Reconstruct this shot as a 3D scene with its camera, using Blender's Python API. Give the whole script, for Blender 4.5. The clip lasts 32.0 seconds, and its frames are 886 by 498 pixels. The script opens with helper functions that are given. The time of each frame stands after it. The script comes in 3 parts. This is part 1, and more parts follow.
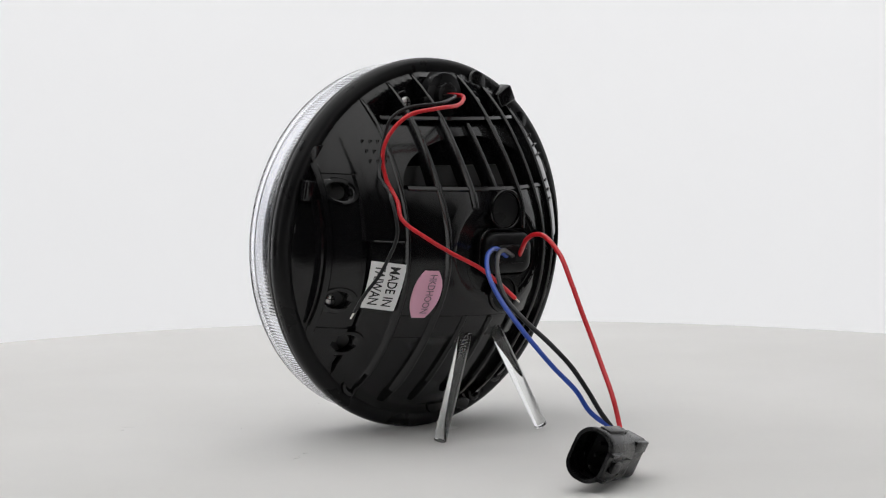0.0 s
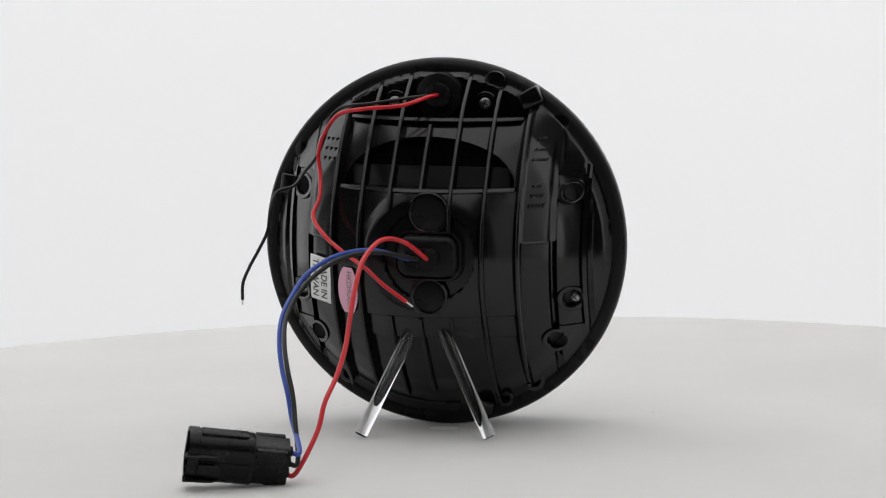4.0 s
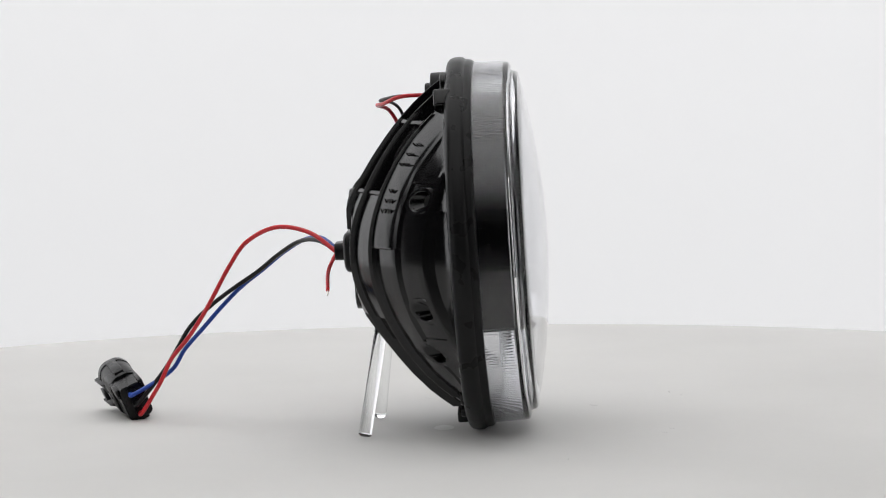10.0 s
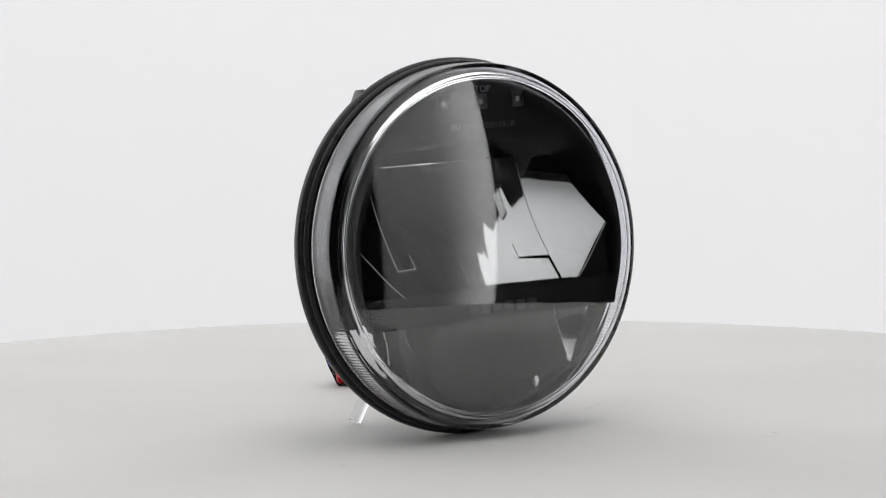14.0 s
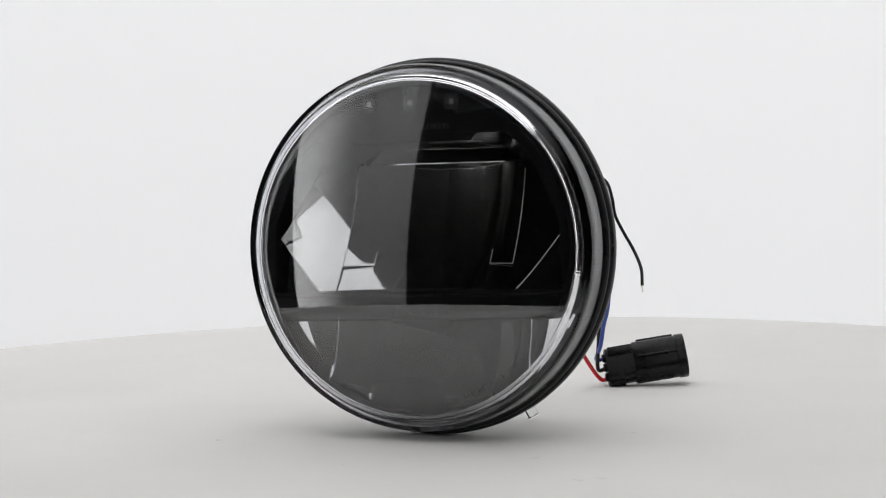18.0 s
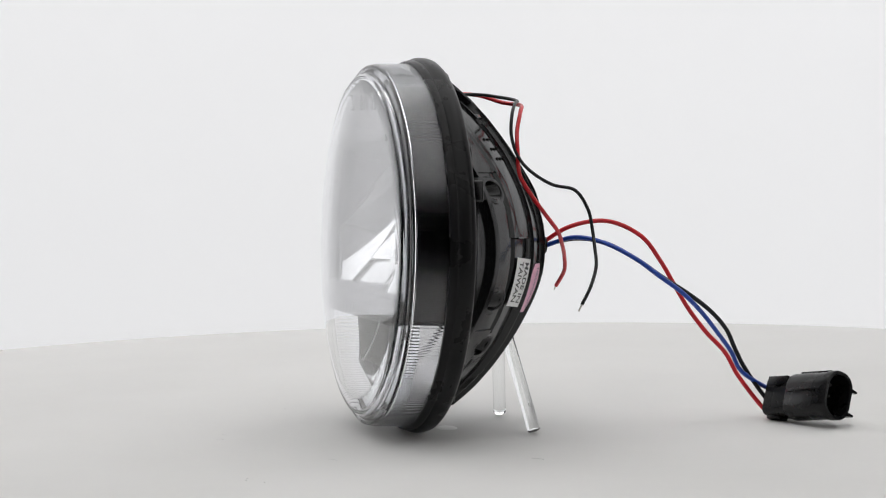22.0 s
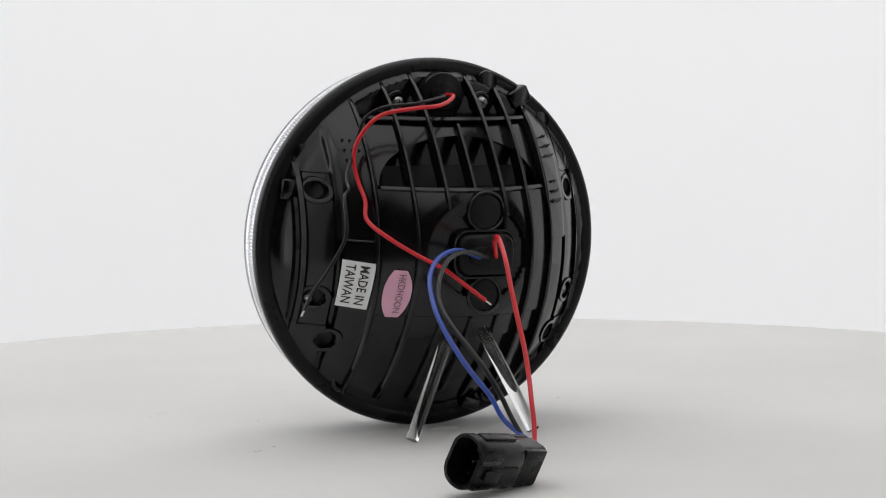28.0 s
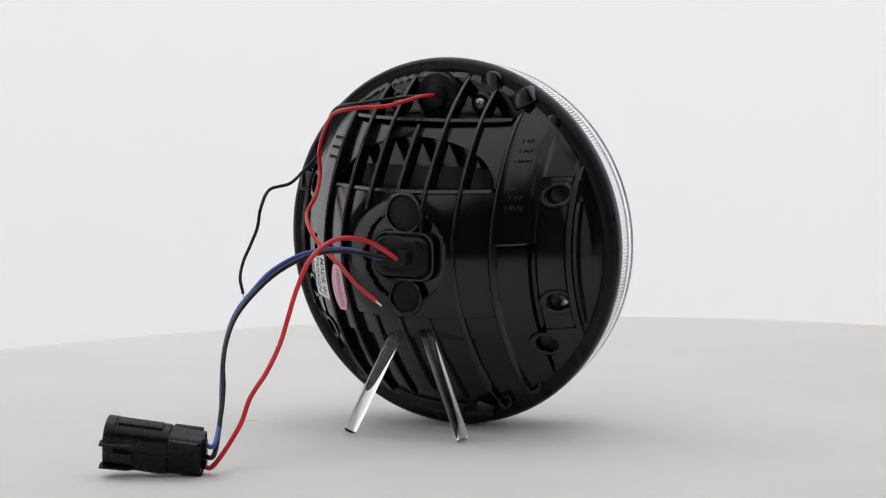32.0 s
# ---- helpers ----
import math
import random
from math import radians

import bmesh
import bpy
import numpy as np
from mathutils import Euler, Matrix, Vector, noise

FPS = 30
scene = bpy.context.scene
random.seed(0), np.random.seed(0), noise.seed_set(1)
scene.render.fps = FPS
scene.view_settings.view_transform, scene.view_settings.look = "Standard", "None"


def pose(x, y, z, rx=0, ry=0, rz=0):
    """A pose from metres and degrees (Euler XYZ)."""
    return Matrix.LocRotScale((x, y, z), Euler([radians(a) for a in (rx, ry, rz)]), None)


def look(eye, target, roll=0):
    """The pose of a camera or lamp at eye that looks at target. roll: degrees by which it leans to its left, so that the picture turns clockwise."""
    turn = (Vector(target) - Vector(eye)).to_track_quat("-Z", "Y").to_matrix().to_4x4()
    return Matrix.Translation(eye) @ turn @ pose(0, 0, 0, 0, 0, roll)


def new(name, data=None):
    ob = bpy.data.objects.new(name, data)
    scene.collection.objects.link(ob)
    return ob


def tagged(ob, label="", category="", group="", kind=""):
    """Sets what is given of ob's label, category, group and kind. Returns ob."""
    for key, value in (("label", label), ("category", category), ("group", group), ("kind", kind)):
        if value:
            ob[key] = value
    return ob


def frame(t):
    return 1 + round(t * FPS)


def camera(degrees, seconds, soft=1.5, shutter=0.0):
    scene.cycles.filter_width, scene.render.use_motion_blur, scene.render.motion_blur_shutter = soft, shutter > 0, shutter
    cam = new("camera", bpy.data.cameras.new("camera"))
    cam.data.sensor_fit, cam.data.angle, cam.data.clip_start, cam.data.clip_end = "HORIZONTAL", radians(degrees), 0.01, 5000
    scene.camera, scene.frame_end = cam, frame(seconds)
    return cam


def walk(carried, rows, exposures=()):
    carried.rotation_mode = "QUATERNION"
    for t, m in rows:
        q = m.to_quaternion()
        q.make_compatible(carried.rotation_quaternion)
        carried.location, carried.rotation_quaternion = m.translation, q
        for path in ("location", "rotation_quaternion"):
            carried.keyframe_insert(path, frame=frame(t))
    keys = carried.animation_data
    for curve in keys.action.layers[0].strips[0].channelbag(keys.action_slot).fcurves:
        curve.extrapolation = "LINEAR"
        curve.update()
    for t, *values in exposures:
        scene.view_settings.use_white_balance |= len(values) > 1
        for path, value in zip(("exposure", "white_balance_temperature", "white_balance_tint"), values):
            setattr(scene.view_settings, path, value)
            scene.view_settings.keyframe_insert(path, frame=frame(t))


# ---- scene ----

# A round LED headlight with its pigtail lead leans on two clear rods on a slowly turning white disc.

# ---------- camera ----------
cam = camera(20.31, 32.0, soft=1.15)
EYE = (0.0, -1.19, 0.1879)
AIM = (0.00046, -0.19356, 0.10363)
walk(cam, [(0.0, look(EYE, AIM, -1.106)), (32.0, look(EYE, AIM, -1.106))])

# ---------- light ----------
world = bpy.data.worlds.new("studio")
scene.world = world
world.use_nodes = True
world.node_tree.nodes["Background"].inputs[0].default_value = (0.9, 0.95, 1.0, 1)
world.node_tree.nodes["Background"].inputs[1].default_value = 0.02
scene.view_settings.exposure = 0.0
SOFTBOX, OVERHEAD, BACKDROP_GLOW = 2.25, 1.085, 0.53


# ---------- materials ----------
def nodes_of(name):
    m = bpy.data.materials.new(name)
    m.use_nodes = True
    t = m.node_tree
    return m, t, t.nodes["Principled BSDF"]


def mat(name, color, rough=0.4, metal=0.0, var=0.0, scale=60.0, bump=0.0, bscale=400.0, rvar=0.0, coat=0.0, spec=0.5, trans=0.0, ior=1.5):
    """A plain surface with colour variation, roughness variation and fine relief in object space."""
    m, t, b = nodes_of(name)
    b.inputs["Base Color"].default_value = (*color, 1)
    b.inputs["Roughness"].default_value = rough
    b.inputs["Metallic"].default_value = metal
    b.inputs["IOR"].default_value = ior
    b.inputs["Specular IOR Level"].default_value = spec
    b.inputs["Transmission Weight"].default_value = trans
    b.inputs["Coat Weight"].default_value = coat
    co = t.nodes.new("ShaderNodeTexCoord")
    if var or rvar:
        n = t.nodes.new("ShaderNodeTexNoise")
        n.inputs["Scale"].default_value = scale
        n.inputs["Detail"].default_value = 6
        t.links.new(co.outputs["Object"], n.inputs["Vector"])
        if var:
            r = t.nodes.new("ShaderNodeMixRGB")
            r.inputs[1].default_value = (*[c * (1 - var) for c in color], 1)
            r.inputs[2].default_value = (*[min(1, c * (1 + var)) for c in color], 1)
            t.links.new(n.outputs["Fac"], r.inputs[0])
            t.links.new(r.outputs[0], b.inputs["Base Color"])
        if rvar:
            q = t.nodes.new("ShaderNodeMapRange")
            q.inputs["From Min"].default_value, q.inputs["From Max"].default_value = 0.3, 0.7
            q.inputs["To Min"].default_value, q.inputs["To Max"].default_value = max(0, rough - rvar), rough + rvar
            t.links.new(n.outputs["Fac"], q.inputs["Value"])
            t.links.new(q.outputs[0], b.inputs["Roughness"])
    if bump:
        n2 = t.nodes.new("ShaderNodeTexNoise")
        n2.inputs["Scale"].default_value = bscale
        n2.inputs["Detail"].default_value = 3
        t.links.new(co.outputs["Object"], n2.inputs["Vector"])
        u = t.nodes.new("ShaderNodeBump")
        u.inputs["Strength"].default_value = bump
        u.inputs["Distance"].default_value = 0.0004
        t.links.new(n2.outputs["Fac"], u.inputs["Height"])
        t.links.new(u.outputs[0], b.inputs["Normal"])
    return m


def glow(name, color, strength):
    m, t, b = nodes_of(name)
    b.inputs["Base Color"].default_value = (*color, 1)
    b.inputs["Roughness"].default_value = 0.9
    b.inputs["Emission Color"].default_value = (*color, 1)
    b.inputs["Emission Strength"].default_value = strength
    return m


SHELL = mat("glossy black moulded plastic", (0.0045, 0.0045, 0.005), 0.17, rvar=0.025, scale=90, bump=0.025, bscale=90, spec=0.4)
MATT = mat("satin black plastic", (0.012, 0.012, 0.013), 0.38, rvar=0.08, scale=120, bump=0.08, bscale=900)
RUBBER = mat("black rubber", (0.009, 0.009, 0.0095), 0.30, rvar=0.06, scale=70, bump=0.05, bscale=700, spec=0.14)
BEZEL = mat("black bezel plastic", (0.005, 0.005, 0.0055), 0.24, rvar=0.03, scale=50, bump=0.03, bscale=900, spec=0.18)
CLEAR = mat("clear polycarbonate", (0.965, 0.97, 1.0), 0.0, trans=1.0, ior=1.5)
COATED = mat("hard-coated clear polycarbonate", (0.975, 0.98, 1.0), 0.0, trans=1.0, ior=1.585, coat=0.35)
ACRYLIC = mat("clear acrylic", (0.97, 0.98, 0.98), 0.01, trans=1.0, ior=1.49)
CHROME = mat("smoked chrome plating", (0.51, 0.515, 0.505), 0.03, metal=1.0, rvar=0.015, scale=40, bump=0.02, bscale=60)
BRIGHT = mat("bright chrome plating", (0.88, 0.88, 0.87), 0.06, metal=1.0, rvar=0.02, scale=40)
EDGE = mat("bright rounded plated edge", (0.85, 0.85, 0.85), 0.42, metal=1.0, rvar=0.05, scale=200)
STEEL = mat("zinc plated steel", (0.45, 0.45, 0.44), 0.32, metal=1.0, var=0.25, scale=300, rvar=0.1)
TINNED = mat("tinned copper strands", (0.75, 0.72, 0.66), 0.3, metal=1.0, bump=0.3, bscale=1500)
RED = mat("red wire insulation", (0.58, 0.010, 0.018), 0.34, var=0.12, scale=150, bump=0.08, bscale=600)
BLUE = mat("blue wire insulation", (0.012, 0.058, 0.36), 0.34, var=0.12, scale=150, bump=0.08, bscale=600)
BLACK = mat("black wire insulation", (0.008, 0.008, 0.009), 0.36, rvar=0.08, scale=150, bump=0.08, bscale=600, spec=0.3)
PAPER = mat("white label paper", (0.80, 0.80, 0.79), 0.5, var=0.04, scale=200)
PINK = mat("pink label paper", (0.78, 0.41, 0.54), 0.5, var=0.05, scale=200)
INK = mat("black ink", (0.015, 0.015, 0.015), 0.5)
GREYINK = mat("grey printing", (0.17, 0.11, 0.14), 0.5)
ETCH = mat("faint grey printing", (0.075, 0.075, 0.08), 0.35)
PRINT = mat("grey plate printing", (0.2, 0.2, 0.205), 0.4)
FAINT = mat("barely visible printing", (0.024, 0.024, 0.026), 0.18)
WINDOW = mat("dark grey window plastic", (0.022, 0.022, 0.024), 0.3)
DIODE = mat("pale phosphor chip", (0.28, 0.28, 0.26), 0.3)
PLUG = mat("black connector nylon", (0.006, 0.006, 0.0065), 0.27, rvar=0.06, scale=120, bump=0.05, bscale=700, spec=0.22)
SEAL = mat("dark interior nylon", (0.006, 0.006, 0.006), 0.6)
WALLS = mat("dark painted room wall", (0.014, 0.014, 0.015), 0.9, var=0.1, scale=3)
CEILING = mat("white ceiling paint", (0.78, 0.78, 0.77), 0.9, var=0.03, scale=3)
FABRIC = mat("black softbox fabric", (0.012, 0.012, 0.012), 0.8, bump=0.2, bscale=500)


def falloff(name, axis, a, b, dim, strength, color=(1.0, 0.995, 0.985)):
    """A sheet that glows unevenly: dim at a, full at b along one of its own axes."""
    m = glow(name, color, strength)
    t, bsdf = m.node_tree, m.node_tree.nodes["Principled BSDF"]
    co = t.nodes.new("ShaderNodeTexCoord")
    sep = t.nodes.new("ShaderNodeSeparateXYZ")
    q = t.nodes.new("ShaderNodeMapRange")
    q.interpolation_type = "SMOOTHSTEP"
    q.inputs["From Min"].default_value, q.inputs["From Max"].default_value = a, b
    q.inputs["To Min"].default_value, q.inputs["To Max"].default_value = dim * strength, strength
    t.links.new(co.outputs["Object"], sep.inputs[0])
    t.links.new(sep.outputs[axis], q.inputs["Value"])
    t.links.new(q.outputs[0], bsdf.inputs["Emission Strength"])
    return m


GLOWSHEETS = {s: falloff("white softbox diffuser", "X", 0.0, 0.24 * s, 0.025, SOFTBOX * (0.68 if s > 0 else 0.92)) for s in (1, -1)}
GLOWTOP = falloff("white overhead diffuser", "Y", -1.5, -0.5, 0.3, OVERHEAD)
# the paper glows in place of light falling on it, most at its western end
PAPERROLL = falloff("glowing white backdrop paper", "X", -0.62, -1.0, 0.36, BACKDROP_GLOW / 0.36, (0.985, 0.985, 1.0))
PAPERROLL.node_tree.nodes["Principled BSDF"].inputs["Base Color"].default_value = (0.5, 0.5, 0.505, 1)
SCUFF = mat("grey scuff", (0.60, 0.60, 0.59), 0.6)


def disc_material():
    m, t, b = nodes_of("white laminate with faint scuffs")
    co = t.nodes.new("ShaderNodeTexCoord")
    n = t.nodes.new("ShaderNodeTexNoise")
    n.inputs["Scale"].default_value, n.inputs["Detail"].default_value = 7, 8
    n2 = t.nodes.new("ShaderNodeTexNoise")
    n2.inputs["Scale"].default_value, n2.inputs["Detail"].default_value = 160, 4
    for k in (n, n2):
        t.links.new(co.outputs["Object"], k.inputs["Vector"])
    r = t.nodes.new("ShaderNodeValToRGB")
    r.color_ramp.elements[0].position, r.color_ramp.elements[0].color = 0.25, (0.614, 0.608, 0.595, 1)
    r.color_ramp.elements[1].position, r.color_ramp.elements[1].color = 0.7, (0.662, 0.656, 0.645, 1)
    t.links.new(n.outputs["Fac"], r.inputs[0])
    t.links.new(r.outputs[0], b.inputs["Base Color"])
    q = t.nodes.new("ShaderNodeMapRange")
    b.inputs["Specular IOR Level"].default_value = 0.15
    q.inputs["To Min"].default_value, q.inputs["To Max"].default_value = 0.6, 0.8
    t.links.new(n2.outputs["Fac"], q.inputs["Value"])
    t.links.new(q.outputs[0], b.inputs["Roughness"])
    u = t.nodes.new("ShaderNodeBump")
    u.inputs["Strength"].default_value, u.inputs["Distance"].default_value = 0.12, 0.0003
    t.links.new(n2.outputs["Fac"], u.inputs["Height"])
    t.links.new(u.outputs[0], b.inputs["Normal"])
    return m


LAMINATE = disc_material()


# ---------- mesh tools ----------
def part(name, bm, material, parent=None, label="", sharp=35, m=None):
    """Links a bmesh as one mesh object, under a thing or a part."""
    if m is not None:
        bmesh.ops.transform(bm, matrix=m, verts=bm.verts)
    bmesh.ops.recalc_face_normals(bm, faces=bm.faces)
    me = bpy.data.meshes.new(name)
    bm.to_mesh(me)
    bm.free()
    me.materials.append(material)
    for p in me.polygons:
        p.use_smooth = True
    me.set_sharp_from_angle(angle=radians(sharp))
    ob = new(name, me)
    if parent is not None:
        ob.parent = parent
    if label:
        ob["label"] = label
    return ob


def plain(name, verts, faces, material, parent=None, label="", sharp=35):
    bm = bmesh.new()
    vs = [bm.verts.new(v) for v in verts]
    for f in faces:
        bm.faces.new([vs[i] for i in f])
    return part(name, bm, material, parent, label, sharp)


def box(sx, sy, sz, bevel=0.0, at=(0, 0, 0), seg=2):
    bm = bmesh.new()
    bmesh.ops.create_cube(bm, size=1, matrix=Matrix.Diagonal((sx, sy, sz, 1)))
    if bevel:
        bmesh.ops.bevel(bm, geom=bm.edges[:], offset=bevel, segments=seg, affect="EDGES", profile=0.5)
    bmesh.ops.translate(bm, vec=at, verts=bm.verts)
    return bm


def lathe(profile, steps=96, closed=False, a0=0.0, a1=360.0, ripple=None):
    """Turns (r, y) about the y axis; angle 0 is +x, 90 is +z."""
    bm = bmesh.new()
    full = abs(a1 - a0 - 360) < 1e-6
    n = steps if full else steps + 1
    rings = []
    for i in range(n):
        a = radians(a0 + (a1 - a0) * i / steps)
        ring = []
        for k, (r, y) in enumerate(profile):
            rr = r + (ripple(k, i) if ripple else 0)
            ring.append(bm.verts.new((rr * math.cos(a), y, rr * math.sin(a))))
        rings.append(ring)
    m = len(profile)
    for i in range(n if full else n - 1):
        p, q = rings[i], rings[(i + 1) % n]
        for k in range(m if closed else m - 1):
            j = (k + 1) % m
            bm.faces.new((p[k], p[j], q[j], q[k]))
    if closed and not full:
        bm.faces.new(rings[0])
        bm.faces.new(rings[-1])
    bmesh.ops.remove_doubles(bm, verts=bm.verts, dist=1e-6)
    return bm


def tube(points, r, sides=10, samples=10, cap=True):
    """A round wire along a smooth curve through the points."""
    pts = [Vector(p) for p in points]
    ext = [2 * pts[0] - pts[1], *pts, 2 * pts[-1] - pts[-2]]
    path = []
    for i in range(len(pts) - 1):
        a, b, c, d = ext[i:i + 4]
        for s in range(samples):
            u = s / samples
            path.append(0.5 * (2 * b + (c - a) * u + (2 * a - 5 * b + 4 * c - d) * u * u + (3 * b - a - 3 * c + d) * u ** 3))
    path.append(pts[-1])
    bm = bmesh.new()
    rings, up = [], Vector((0.1, 0.2, 1)).normalized()
    for i, p in enumerate(path):
        d = (path[min(i + 1, len(path) - 1)] - path[max(i - 1, 0)]).normalized()
        side = d.cross(up).normalized()
        up = side.cross(d).normalized()
        rings.append([bm.verts.new(p + r * (math.cos(2 * math.pi * k / sides) * side + math.sin(2 * math.pi * k / sides) * up)) for k in range(sides)])
    for p, q in zip(rings, rings[1:]):
        for k in range(sides):
            bm.faces.new((p[k], p[(k + 1) % sides], q[(k + 1) % sides], q[k]))
    if cap:
        bm.faces.new(rings[0])
        bm.faces.new(rings[-1])
    return bm


def stadium(w, h, rad, n=8):
    """Rounded rectangle outline in a plane, centred."""
    out = []
    for cx, cz, a in ((w / 2 - rad, h / 2 - rad, 0), (-w / 2 + rad, h / 2 - rad, 90), (-w / 2 + rad, -h / 2 + rad, 180), (w / 2 - rad, -h / 2 + rad, 270)):
        for k in range(n + 1):
            t = radians(a + 90 * k / n)
            out.append((cx + rad * math.cos(t), cz + rad * math.sin(t)))
    return out


def loft(rings, cap0=True, cap1=True):
    bm = bmesh.new()
    vs = [[bm.verts.new(p) for p in ring] for ring in rings]
    n = len(vs[0])
    for a, b in zip(vs, vs[1:]):
        for k in range(n):
            bm.faces.new((a[k], a[(k + 1) % n], b[(k + 1) % n], b[k]))
    if cap0:
        bm.faces.new(vs[0])
    if cap1:
        bm.faces.new(vs[-1])
    return bm


def prism(outline, y0, y1, bevel=0.0):
    """A plate with the outline (x, z), from y0 to y1."""
    bm = bmesh.new()
    a = [bm.verts.new((x, y0, z)) for x, z in outline]
    b = [bm.verts.new((x, y1, z)) for x, z in outline]
    n = len(a)
    bm.faces.new(a)
    bm.faces.new(b)
    for k in range(n):
        bm.faces.new((a[k], a[(k + 1) % n], b[(k + 1) % n], b[k]))
    bmesh.ops.recalc_face_normals(bm, faces=bm.faces)
    if bevel:
        es = [e for e in bm.edges if abs(e.verts[0].co.y - e.verts[1].co.y) < 1e-7]
        bmesh.ops.bevel(bm, geom=es, offset=bevel, segments=2, affect="EDGES", profile=0.5)
    return bm


def grid(fn, us, vs):
    """A sheet fn(u, v) -> point."""
    bm = bmesh.new()
    rows = [[bm.verts.new(fn(u, v)) for u in us] for v in vs]
    for a, b in zip(rows, rows[1:]):
        for k in range(len(a) - 1):
            bm.faces.new((a[k], a[k + 1], b[k + 1], b[k]))
    return bm


def steps(a, b, n):
    return [a + (b - a) * i / n for i in range(n + 1)]


def letters(text, size, extrude=0.0001, align="CENTER", bold=0.0):
    """The built-in font's letters as a bmesh, in the xy plane."""
    cu = bpy.data.curves.new("text", "FONT")
    cu.body, cu.size, cu.extrude, cu.align_x, cu.align_y = text, size, extrude, align, "CENTER"
    cu.resolution_u, cu.offset = 3, bold
    ob = bpy.data.objects.new("text", cu)
    me = bpy.data.meshes.new_from_object(ob)
    bm = bmesh.new()
    bm.from_mesh(me)
    bmesh.ops.triangulate(bm, faces=bm.faces[:])
    bpy.data.objects.remove(ob)
    bpy.data.meshes.remove(me)
    return bm


# ---------- the closed room ----------
def room():
    t = 0.1
    for name, sx, sy, sz, at in (("floor", 5.2, 6.2, t, (0, -0.6, -0.85 - t / 2)), ("ceiling", 5.2, 6.2, t, (0, -0.6, 1.95 + t / 2)),
                                 ("wall_north", 5.2, t, 2.8, (0, 2.45, 0.55)), ("wall_south", 5.2, t, 2.8, (0, -3.65, 0.55)),
                                 ("wall_east", t, 6.0, 2.8, (2.55, -0.6, 0.55)), ("wall_west", t, 6.0, 2.8, (-2.55, -0.6, 0.55))):
        ob = part(name, box(sx, sy, sz), CEILING if name == "ceiling" else WALLS)
        ob.location = at
        tagged(ob, "white painted studio ceiling" if name == "ceiling" else "dark grey painted " + ("room floor" if name == "floor" else "studio wall"), name.split("_")[0], kind="structure")


room()


def backdrop():
    """White paper curved round behind the disc, with its own glow."""
    inner = [(1.05 * math.cos(radians(a)), 1.05 * math.sin(radians(a)) * 1.25) for a in steps(6.5, 168, 60)]
    outer = [(x * 1.006, y * 1.006) for x, y in inner]
    loop = inner + outer[::-1]
    bm = bmesh.new()
    lo = [bm.verts.new((x, y, -0.85)) for x, y in loop]
    hi = [bm.verts.new((x, y, 1.9)) for x, y in loop]
    n, h = len(loop), len(inner)
    for k in range(n):
        bm.faces.new((lo[k], lo[(k + 1) % n], hi[(k + 1) % n], hi[k]))
    for k in range(h - 1):
        bm.faces.new((hi[k], hi[k + 1], hi[n - 2 - k], hi[n - 1 - k]))
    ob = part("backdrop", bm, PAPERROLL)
    tagged(ob, "plain white backdrop paper with an added glow, curved behind the turning disc", "backdrop", kind="structure")


backdrop()


def softbox(name, w, h, m, glowing, label):
    base = new(name)
    base.matrix_world = m
    part("diffuser", box(w, h, 0.004), glowing, base, "white glowing diffuser cloth")
    for sx in (-1, 1):
        part("side_frame", box(0.012, h + 0.024, 0.06, 0.003, (sx * (w / 2 + 0.0065), 0, 0.01)), FABRIC, base)
        part("end_frame", box(w, 0.012, 0.06, 0.003, (0, sx * (h / 2 + 0.0065), 0.01)), FABRIC, base)
    part("back_cloth", box(w, h, 0.006, 0, (0, 0, 0.03)), FABRIC, base)
    return tagged(base, label, "softbox")


for s in (-1, 1):
    softbox("softbox", 0.50, 1.6, look((s * 0.90, -0.68, 0.40), (0, 0, 0.10)), GLOWSHEETS[s], "upright studio softbox with a white diffuser").location.z = 0.46
softbox("overhead_softbox", 1.72, 2.95, look((0, -0.575, 1.35), (0, -0.5749, 0.0)), GLOWTOP, "wide overhead softbox with a white diffuser")

# ---------- the turning disc ----------
MOVERS = []


def mover(name, at=None):
    """A thing that turns with the disc; at: its pose on the disc."""
    ob = new(name)
    MOVERS.append((ob, at if at is not None else Matrix.Identity(4)))
    return ob


